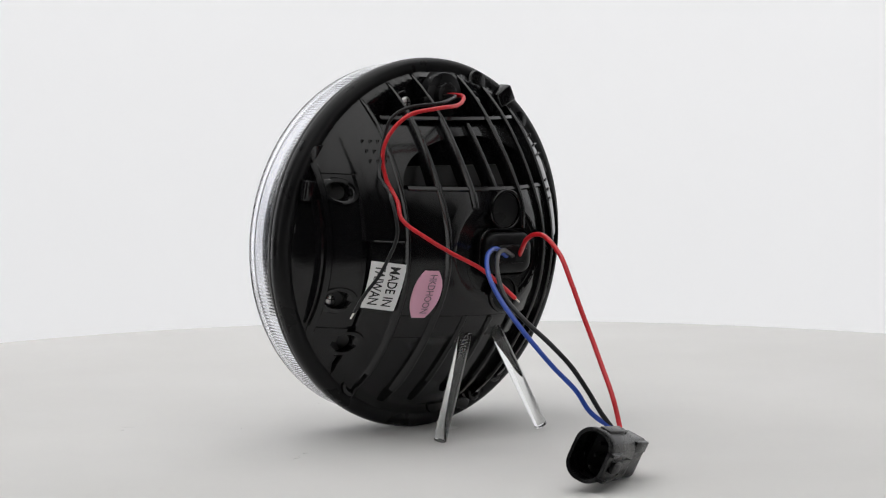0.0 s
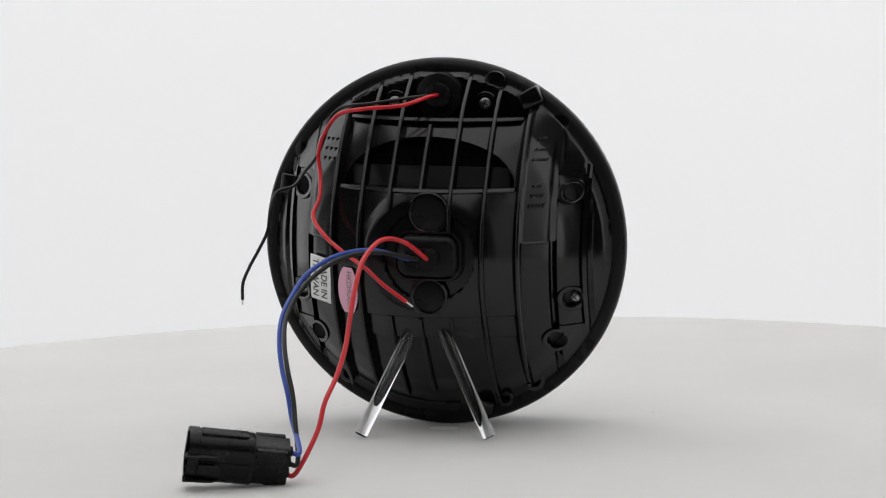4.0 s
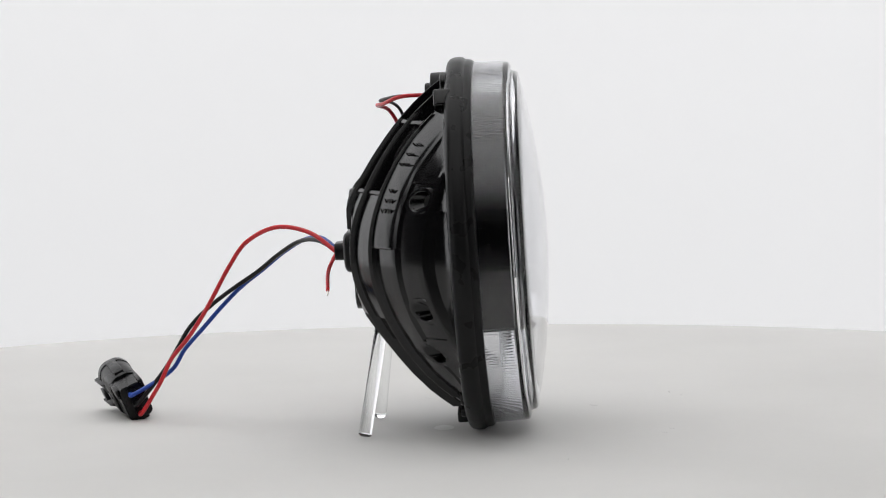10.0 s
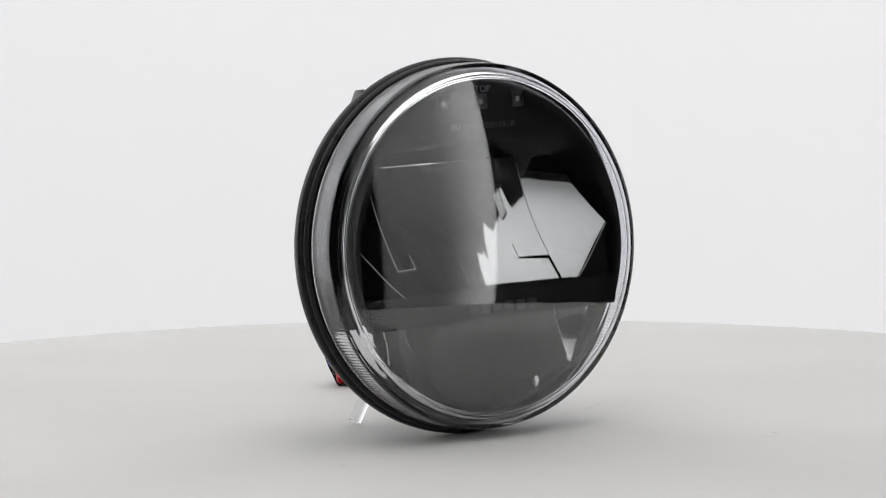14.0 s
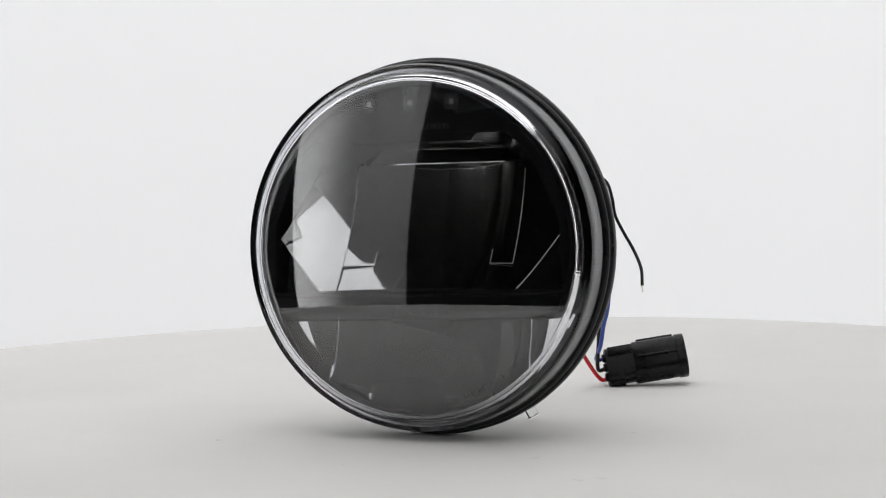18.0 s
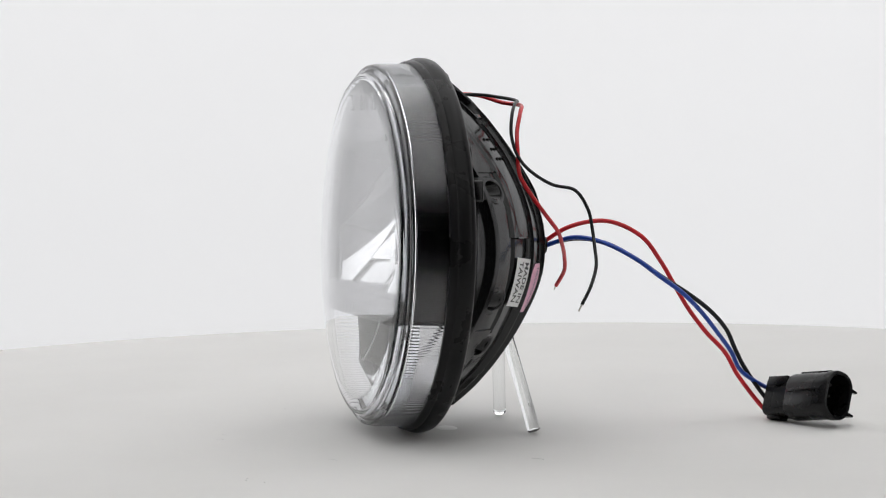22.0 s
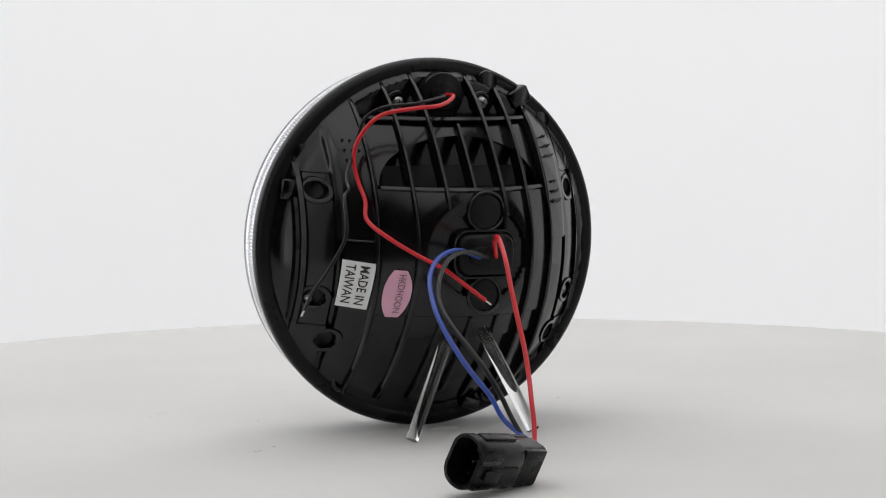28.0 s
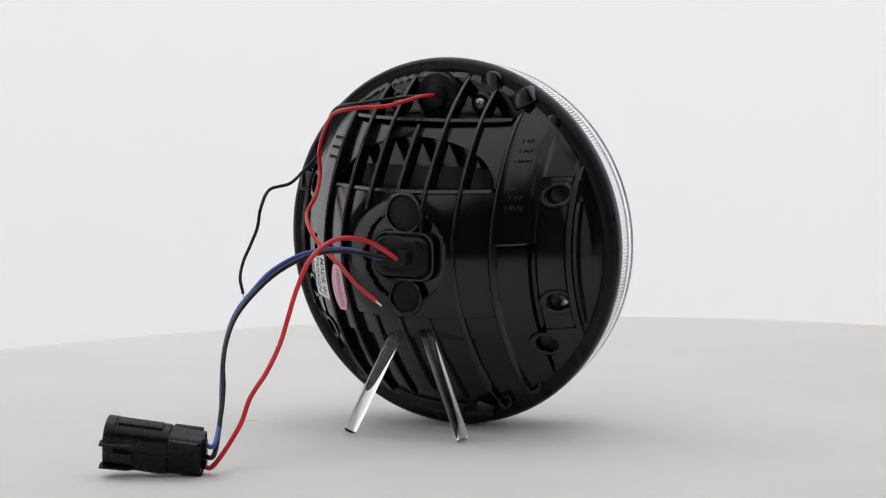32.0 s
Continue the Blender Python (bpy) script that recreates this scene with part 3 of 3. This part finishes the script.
def cross_bar():
    """Bar between the two reflectors: sloping top, upright face."""
    # the lower lip is added to block overhead light from the lower reflector
    profile = [(4, -19.6), (21.8, -19.3), (25.4, -22.6), (25.8, -29.6), (27.8, -32.4), (27.6, -33.4), (4, -33.6)]
    rings = []
    for side, k in ((-1, 0.0), (-1, 1.0), (1, 1.0), (1, 0.0)):
        # the ends follow the round trim ring
        ring = []
        for y, z in profile:
            x = math.sqrt(76.4 ** 2 - z * z) - (0.0 if y < 20 else 0.8) - (0.6 if k else 0.0)
            ring.append((side * x / 1000, (y - (0 if k else 0.8)) / 1000, (z + (0 if k else 0.4 * (1 if z < -26 else -1))) / 1000))
        rings.append(ring)
    return piece("cross_bar", loft(rings), BEZEL, label="black bar between the two reflectors", sharp=25)


bar = cross_bar()
for k in range(6):
    # plain marks in place of the badge on the inside of the lens
    x = 17 - 6.6 * k
    piece("badge_block", bmesh_at(prism([(x - 2.5, -30.4), (x + 2.5, -30.4), (x + 2.5, -25.6), (x - 2.5, -25.6)], 31.6, 31.9, 0.1), 0, 0, 0), FAINT, lens_part, "faint raised badge mark")

for x in (-20.4, 0.2, 20.6):
    o, i = stadium(6.6, 7.4, 0.8, 2), stadium(5.0, 5.8, 0.4, 2)
    rings = [[((x + a) / 1000, y / 1000, (67.7 + b) / 1000) for a, b in out] for out, y in ((o, 24.2), (o, 25.0), (i, 25.0), (i, 24.35))]
    win = piece("lamp_window", loft(rings, False, True), WINDOW, plate, "small square running light window")
    piece("diode", bmesh_at(box(2.0, 0.6, 2.4, 0.2), x, 24.5, 67.7), DIODE, win)

COLUMNS = (0.0, 14.6, 29.3)
SCALLOP, BULGE, BULGE_TOP = 0.33, -0.3, -0.75


def upper_reflectors():
    for s in (-1, 1):
        for x0, x1 in zip(COLUMNS, COLUMNS[1:]):
            def fluted(u, z, s=s, x0=x0, x1=x1):
                # one of the four middle columns, a little more hollow than the bowl
                x = x0 + (x1 - x0) * u
                return (s * x / 1000, (bowl(x, z) - SCALLOP * 4 * u * (1 - u)) / 1000, z / 1000)
            piece("reflector_column", grid(fluted, steps(0, 1, 16), steps(-19.6, 39.6, 40)), CHROME, label="plated hollow reflector column")

        def narrow(u, z, s=s):
            # narrow side column that ends above the bar
            x = 29.3 + 13.6 * u
            return (s * x / 1000, (bowl(x, z) + (BULGE + BULGE_TOP * (z + 8.3) / 47.7) * 4 * u * (1 - u)) / 1000, z / 1000)
        piece("side_column", grid(narrow, steps(0, 1, 14), steps(-8.3, 39.4, 34)), CHROME, label="plated narrow reflector column")

        def step_facet(u, v, s=s):
            # short facet under the narrow column, set back towards its outer side
            x, z = 29.3 + 13.6 * u, -8.3 - 11.3 * v
            return (s * x / 1000, (bowl(x, z) - 0.8 - 1.4 * u) / 1000, z / 1000)
        piece("step_facet", grid(step_facet, steps(0, 1, 10), steps(0, 1, 10)), CHROME)

        def riser(u, v, s=s):
            x = 29.3 + 13.6 * u
            return (s * x / 1000, (bowl(x, -8.3) - (0.8 + 1.4 * u) * v) / 1000, -8.3 / 1000)
        piece("riser", grid(riser, steps(0, 1, 8), (0, 1)), BEZEL)

        def cheek(u, v, s=s):
            z = -8.3 - 11.3 * v
            return (s * 42.95 / 1000, (bowl(42.95, z) - 3.0 * u) / 1000, z / 1000)
        piece("step_cheek", grid(cheek, steps(0, 1, 3), steps(0, 1, 8)), BEZEL)

        def wing(u, v, s=s):
            # six-sided outer reflector
            x = 43.0 + 26.9 * u
            top = 39.3 - max(0.0, x - 57.4) * 33.4 / 12.5
            low = -19.6 + 24.9 * max(0.0, (x - 48.8) / 21.1) ** 1.12
            z = low + max(0.0, top - low) * v
            return (s * x / 1000, bowl(x, z) / 1000, z / 1000)
        piece("reflector_wing", grid(wing, steps(0, 1, 28), steps(0, 1, 28)), CHROME, label="plated six-sided side reflector")

        def corner(u, v, s=s):
            # flat triangular facet under the wing's slanting edge
            x = 48.8 + 21.4 * u
            z = -19.6 + 24.9 * u ** 1.12 * v
            return (s * x / 1000, (24.0 - (0.2 if s > 0 else 0.1) * (x - 48.8) - 0.05 * (z + 19.6)) / 1000, z / 1000)
        piece("corner_facet", grid(corner, steps(0.01, 1, 16), steps(0, 1, 4)), CHROME, label="flat plated corner facet")
        piece("facet_edge", tube([Vector(corner(u, 1.0)) for u in steps(0.02, 1, 10)], 0.0002, 6, 3), EDGE)
        # thin bright edges of the narrow column
        for xx, z0, z1 in ((42.9, -8.3, 36.0), (29.4, -8.3, -2.0)):
            piece("column_edge", tube([(s * xx / 1000, (bowl(xx, z) + 0.05) / 1000, z / 1000) for z in steps(z0, z1, 12)], 0.00015, 6, 3), EDGE)
        piece("column_edge", tube([Vector(narrow(u, -8.3)) for u in steps(0, 1, 6)], 0.00019, 6, 3), EDGE)


upper_reflectors()
shelf = piece("shelf", bmesh_at(box(60, 9.0, 7.0, 0.5), 0, -23.3, 43.2), BEZEL, label="black shelf above the reflectors")
piece("shelf_edge", bmesh_at(box(60.6, 0.6, 0.7, 0.2), 0, -18.9, 39.6), BRIGHT, shelf, "bright plated shelf edge")
piece("shelf_edge", bmesh_at(box(60.6, 0.3, 0.3, 0.1), 0, -18.8, 46.3), CHROME, shelf)


DIP = {0: 0.001, 79: 0.0012, 110: 0.0003}


def lower_bowl():
    def fn(x, z):
        return (x / 1000, lower(x, z) / 1000, z / 1000)

    lows = steps(-78, -33.2, 30)
    for a, b in ((-61, -49), (-49, -30), (-30, 30), (30, 49), (49, 61)):
        def facet(u, z, a=a, b=b):
            w = bowl_edge(z)
            lo, hi = max(a, -w), min(b, w)
            x = lo + max(0.0, hi - lo) * u if hi > lo else (lo if a > 0 else hi)
            x = max(-w, min(w, x))
            px, py, pz = fn(x, z)
            return (px, py - DIP[abs(a + b)] * 4 * u * (1 - u), pz)
        piece("lower_facet", grid(facet, steps(0, 1, 12), lows), CHROME, label="plated lower reflector facet")
    for x in (-49.0, 49.0):
        pts = [tuple(Vector(fn(x, z)) + Vector((0, 0.0001, 0))) for z in steps(-34, -58, 10)]
        piece("facet_edge", tube(pts, 0.00024, 6, 3), EDGE)


lower_bowl()


# ---------- lettering on the lamp ----------
def on_lens(text, size, x, z, material, a=0.0, y=31.0):
    bm = letters(text, size / 1000, 0.00005)
    m = Matrix.Translation((x / 1000, y / 1000, z / 1000)) @ Matrix.Rotation(radians(a), 4, "Y") @ Matrix.Rotation(radians(90), 4, "X") @ Matrix.Rotation(radians(180), 4, "Y")
    bmesh.ops.transform(bm, matrix=m, verts=bm.verts)
    return piece("lettering", bm, material, lens_part)


on_lens("TOP", 4.6, -0.4, 73.4, PRINT, y=25.6)
words = "DOT SAE HL P 15 VOR LED"
for k, ch in enumerate(words):
    if ch != " ":
        t = radians(-102 - 1.65 * k)
        on_lens(ch, 3.0, 73.0 * math.cos(t), 73.0 * math.sin(t), ETCH, a=-(math.degrees(t) + 90), y=26.2)
for k in range(18):
    x = 17.0 - 2.0 * k - (1.2 if k > 5 else 0)
    piece("print_bar", bmesh_at(box(1.3, 0.1, 2.7), x, 24.25, 56.5), FAINT, plate)


def emboss(text, size, x, z, s):
    """Raised letters on the outside of the housing, read from behind."""
    y = skin(math.hypot(x, z))
    slope = math.degrees(math.atan2(skin(math.hypot(x + 1, z)) - skin(math.hypot(x - 1, z)), 2))
    slz = math.degrees(math.atan2(skin(math.hypot(x, z + 1)) - skin(math.hypot(x, z - 1)), 2))
    bm = letters(text, size / 1000, 0.0003)
    m = Matrix.Translation((x / 1000, (y + 0.5) / 1000, z / 1000)) @ Matrix.Rotation(radians(slope), 4, "Z") @ Matrix.Rotation(radians(90 + slz), 4, "X")
    bmesh.ops.transform(bm, matrix=m, verts=bm.verts)
    piece("raised_letters", bm, SHELL)


for text, z in (("HI", 31.5), ("12V", 27.0), ("18W", 22.5), ("LO", 52.5), ("12V", 48.0), ("18W", 43.5)):
    emboss(text, 4.6, 51.6, z, 1)
for z in (51.0, 46.6, 42.2):
    for q in range(3):
        x = -50.5 + (q - 1) * 2.8
        piece("raised_bar", bmesh_at(box(1.5, 1.0, 1.9, 0.2), x, skin(math.hypot(x, z)) + 0.9, z), SHELL)


def surface(x, z):
    return skin(math.hypot(x, z))


def label_sheet(name, corner, material, text, label, nu=14, nv=14, lift=0.25):
    """A label bent round the housing. corner(u, v) -> (x, z)."""
    def fn(u, v):
        x, z = corner(u, v)
        return (x / 1000, (surface(x, z) + 0.3 - lift) / 1000, z / 1000)
    bm = grid(fn, steps(0, 1, nu), steps(0, 1, nv))
    g = bmesh.ops.extrude_face_region(bm, geom=bm.faces[:])
    bmesh.ops.translate(bm, vec=(0, 0.0004, 0), verts=[v for v in g["geom"] if isinstance(v, bmesh.types.BMVert)])
    return piece(name, bm, material, label=label)


def bilinear(tl, tr, br, bl):
    def corner(u, v):
        return tuple((1 - v) * ((1 - u) * tl[i] + u * tr[i]) + v * ((1 - u) * bl[i] + u * br[i]) for i in (0, 1))
    return corner


TAG = bilinear((-58.4, -3.0), (-45.6, -4.4), (-47.4, -26.6), (-59.6, -25.2))
tag = label_sheet("origin_label", TAG, PAPER, "", "white paper label with black printing")


def print_on(corner, bm, parent, material, lift=0.42):
    """Lays flat letters, in the unit square, on a label."""
    for v in bm.verts:
        x, z = corner(v.co.x, v.co.y)
        v.co = (x / 1000, (surface(x, z) + 0.3 - lift - (0.04 if v.co.z > 0 else 0.0)) / 1000, z / 1000)
    piece("printing", bm, material, parent)


for text, u in (("MADE IN", 0.67), ("TAIWAN", 0.25)):
    bm = letters(text, 1.0, 0.01, bold=0.012)
    w = max(v.co.x for v in bm.verts) - min(v.co.x for v in bm.verts)
    k = 0.84 / w
    for v in bm.verts:
        v.co = (u + v.co.y * 0.41, 0.5 + v.co.x * k, v.co.z)
    print_on(TAG, bm, tag, INK)


def oval(u, v):
    z = -6.8 - 22.8 * v
    w = 5.6 * (1 - 0.55 * abs(2 * v - 1) ** 2.3)
    return (-36.4 - 1.0 * (v - 0.5) + (2 * u - 1) * w, z)


pink = label_sheet("inspection_label", oval, PINK, "", "pink barrel-shaped paper label with a grey printed code")
CODE = bilinear((-41.6, -6.2), (-30.4, -6.2), (-31.4, -30.0), (-42.6, -30.0))
bm = letters("HKDHOON", 1.0, 0.01)
w = max(v.co.x for v in bm.verts) - min(v.co.x for v in bm.verts)
for v in bm.verts:
    v.co = (0.58 + v.co.y * 0.36, 0.5 + v.co.x * 0.78 / w, v.co.z)
print_on(CODE, bm, pink, GREYINK)

# ---------- wires and plug, placed on the disc ----------
def loose(name, bm, material, parent=None, label="", sharp=35):
    """A part of the headlight given in the disc's axes."""
    return part(name, bm, material, parent or lamp, label, sharp, ON_DISC)


def mmp(*pts):
    return [(x / 1000, y / 1000, z / 1000) for x, y, z in pts]


# the plug's seat on the disc: its own x axis runs to the open mouth
PLUG_SEAT = Matrix.Translation((-0.0548, -0.1664, 0.0130)) @ Matrix.Rotation(radians(203), 4, "Z") @ Matrix.Rotation(radians(-8.0), 4, "Y") @ Matrix.Rotation(radians(-24), 4, "X") @ Matrix.Translation((-0.0230, 0, 0))
PLUG_AT = ON_DISC @ PLUG_SEAT

LEADS = {
    "red_wire": (RED, 0.00110, "red insulated lead to the plug", mmp((4.5, -50.0, 86.5), (-3.0, -64.3, 95.9), (-9.5, -81.3, 98.3), (-14.0, -96.8, 90.9), (-15.8, -106.1, 78.6), (-16.4, -113.3, 66.2), (-16.7, -120.6, 54.1), (-18.4, -129.0, 42.8), (-21.1, -138.4, 32.3), (-22.4, -145.5, 20.2), (-28.6, -154.5, 7.6))),
    "blue_wire": (BLUE, 0.00110, "blue insulated lead to the plug", mmp((-3.4, -50.0, 86.6), (-19.6, -60.3, 91.9), (-33.9, -70.5, 90.1), (-44.1, -82.2, 83.2), (-48.4, -93.6, 74.2), (-50.0, -104.9, 65.6), (-48.3, -115.3, 55.6), (-44.3, -124.9, 45.2), (-38.9, -134.2, 35.3), (-34.2, -142.3, 24.4), (-32.6, -153.2, 16.4))),
    "black_wire": (BLACK, 0.00110, "black insulated lead to the plug", mmp((0.5, -50.0, 86.6), (-16.4, -61.9, 91.0), (-29.9, -72.7, 89.5), (-40.3, -84.2, 82.5), (-46.2, -95.9, 73.4), (-47.1, -109.2, 64.6), (-44.3, -121.1, 55.9), (-40.1, -131.0, 46.2), (-35.5, -138.0, 35.3), (-32.1, -145.3, 24.8), (-29.3, -153.4, 13.1))),
    "thin_red_wire": (RED, 0.00098, "thin red lead with a bare stripped end", mmp((0.8, 0.5, 161.6), (-0.6, -17.5, 161.2), (-12.1, -28.0, 157.4), (-28.4, -32.0, 156.3), (-42.4, -27.6, 153.6), (-50.8, -23.2, 144.8), (-54.4, -22.3, 134.9), (-53.4, -23.5, 124.3), (-52.3, -29.7, 114.5), (-54.0, -35.5, 105.8), (-46.4, -43.7, 97.4), (-35.7, -49.4, 89.8), (-24.6, -54.0, 83.2), (-15.2, -56.9, 75.6), (-4.4, -56.3, 67.5))),
    "thin_black_wire": (BLACK, 0.00080, "thin black lead with a bare stripped end", mmp((-1.4, 0.5, 161.2), (-5.0, -17.0, 161.4), (-15.5, -26.0, 160.0), (-27.1, -30.5, 158.5), (-40.3, -25.5, 157.1), (-48.0, -21.7, 152.3), (-51.6, -20.2, 143.0), (-55.5, -22.1, 133.4), (-60.4, -27.0, 126.3), (-63.1, -36.0, 120.4), (-69.0, -45.0, 117.8), (-70.7, -50.5, 109.0), (-71.7, -52.1, 100.3), (-76.1, -51.7, 91.8), (-81.3, -50.5, 83.5), (-86.3, -46.1, 75.0), (-88.3, -41.0, 67.0))),
}
for name, (material, r, text, pts) in LEADS.items():
    if not name.startswith("thin"):
        k = {"blue_wire": 1, "black_wire": 0, "red_wire": -1}[name]
        n = len(pts) - 1
        pts = [(x - 0.0030 * (i / n) ** 4, y + 0.0033 * (i / n) ** 4, z) for i, (x, y, z) in enumerate(pts)]
        pts = pts[:-1] + [tuple(PLUG_SEAT @ Vector((x, 0, 0.0054 * k))) for x in (-0.0045, 0.001)]
    lead = loose(name, tube(pts, r, 12, 10), material, label=text)
    if name.startswith("thin"):
        a, b = Vector(pts[-2]), Vector(pts[-1])
        d = (b - a).normalized()
        loose("bare_end", tube([b - d * 0.001, b + d * 0.0015, b + d * 0.0035], 0.00042, 8, 4), TINNED, lead, "bare tinned copper end")



def plug_part(name, bm, material, parent=None, label=""):
    return part(name, bm, material, parent or lamp, label, 35, PLUG_AT)


def ring_x(x, w, h, rad, dz=0.0):
    return [(x / 1000, y / 1000, (z + dz) / 1000) for y, z in stadium(w, h, rad)]


plug = plug_part("plug", loft([ring_x(15, 15.5, 21.4, 6), ring_x(16, 16.6, 22.4, 7), ring_x(38.5, 16.6, 22.4, 7), ring_x(38.7, 17.4, 23.4, 7.6), ring_x(42.8, 17.4, 23.4, 7.6), ring_x(43.2, 17.0, 23.0, 7.5), ring_x(43.0, 14.4, 20.4, 6.6), ring_x(24, 14.2, 20.0, 6.4)], True, True), PLUG, label="black three-way wire plug with an oval shroud")
plug_part("rear_body", loft([ring_x(0.6, 11.6, 17.4, 2.5), ring_x(0, 12.6, 18.4, 3), ring_x(15.2, 13.4, 19.0, 3)]), PLUG, plug)
plug_part("mouth_back", loft([ring_x(24.2, 14.0, 19.8, 6.4), ring_x(24.6, 13.6, 19.4, 6.2)]), SEAL, plug)
for k in (-1, 0, 1):
    plug_part("pin", box(0.012, 0.0012, 0.0012, 0.0002, (0.031, 0, 0.0055 * k)), SEAL, plug)
    plug_part("wire_seal", loft([[(x / 1000, y / 1000, (z + 5.4 * k) / 1000) for y, z in stadium(4.4, 4.4, 2.19)] for x in (-1.4, 0.6)]), RUBBER, plug)
for z in (0.0045, -0.0072):
    plug_part("locking_fin", loft([[(x, y, z + k) for y, k in ((0.0076, -0.0009), (w, -0.0005), (w, 0.0005), (0.0076, 0.0009))] for x, w in ((0.0290, 0.0080), (0.0320, 0.0098), (0.0415, 0.0106), (0.0442, 0.0108))]), PLUG, plug, "pointed plastic locking fin")
plug_part("keyway_block", box(0.009, 0.0030, 0.0050, 0.0005, (0.0340, 0.0090, -0.0012)), PLUG, plug)
for s in (-1, 1):
    plug_part("groove_rib", box(0.022, 0.0012, 0.0016, 0.0003, (0.028, s * 0.0083, 0.0010)), PLUG, plug)
    plug_part("rear_lip", box(0.013, 0.0022, 0.005, 0.0005, (0.008, s * 0.0064, 0.0066)), PLUG, plug)
plug_part("latch", box(0.020, 0.005, 0.0016, 0.0004, (0.028, 0, 0.0114)), PLUG, plug)
plug_part("foot_tab", box(0.008, 0.007, 0.0026, 0.0006, (0.005, 0, -0.0098)), PLUG, plug)


# ---------- clear props ----------
def rod(foot, top):
    a, b = Vector(foot), Vector(top)
    base = mover("support_rod", Matrix.Translation(a))
    d = b - a
    q = Vector((0, 0, 1)).rotation_difference(d).to_matrix().to_4x4()
    r, L = 0.0031, d.length
    bm = lathe([(0, 0.0001), (r - 0.0004, 0.0), (r, 0.0004), (r, L - 0.0004), (r - 0.0004, L), (0, L)], 32)
    part("rod_body", bm, ACRYLIC, base, m=q @ Matrix.Rotation(radians(90), 4, "X"))
    tagged(base, "clear acrylic rod propping up the headlight", "rod", "props behind the headlight")
    return base


rod((-0.0335, -0.0345, 0.0015), (-0.0060, -0.0265, 0.0575))
rod((0.0295, -0.0365, 0.0015), (0.0035, -0.0285, 0.0575))
pad = mover("adhesive_pad", Matrix.Translation((-0.0007, -0.0006, 0)))
part("pad_body", lathe([(0, 0.0009), (0.0022, 0.0008), (0.0040, 0.0004), (0.0045, 0.0001), (0, 0.0001)], 24), PAPER, pad, m=Matrix.Rotation(radians(90), 4, "X") @ Matrix.Diagonal((1.6, 0.8, 1.1, 1)))
tagged(pad, "small white adhesive pad stuck on the disc", "pad")


# ---------- movement ----------
def motions():
    """Everything on the disc turns clockwise with it, once in 26.8 s."""
    for ob, at in MOVERS:
        rows = []
        for k in range(65):
            t = 0.5 * k
            rows.append((t, pose(0, 0, 0, 0, 0, 40.985 - 360.0 / 26.8 * t) @ at))
        walk(ob, rows)


motions()
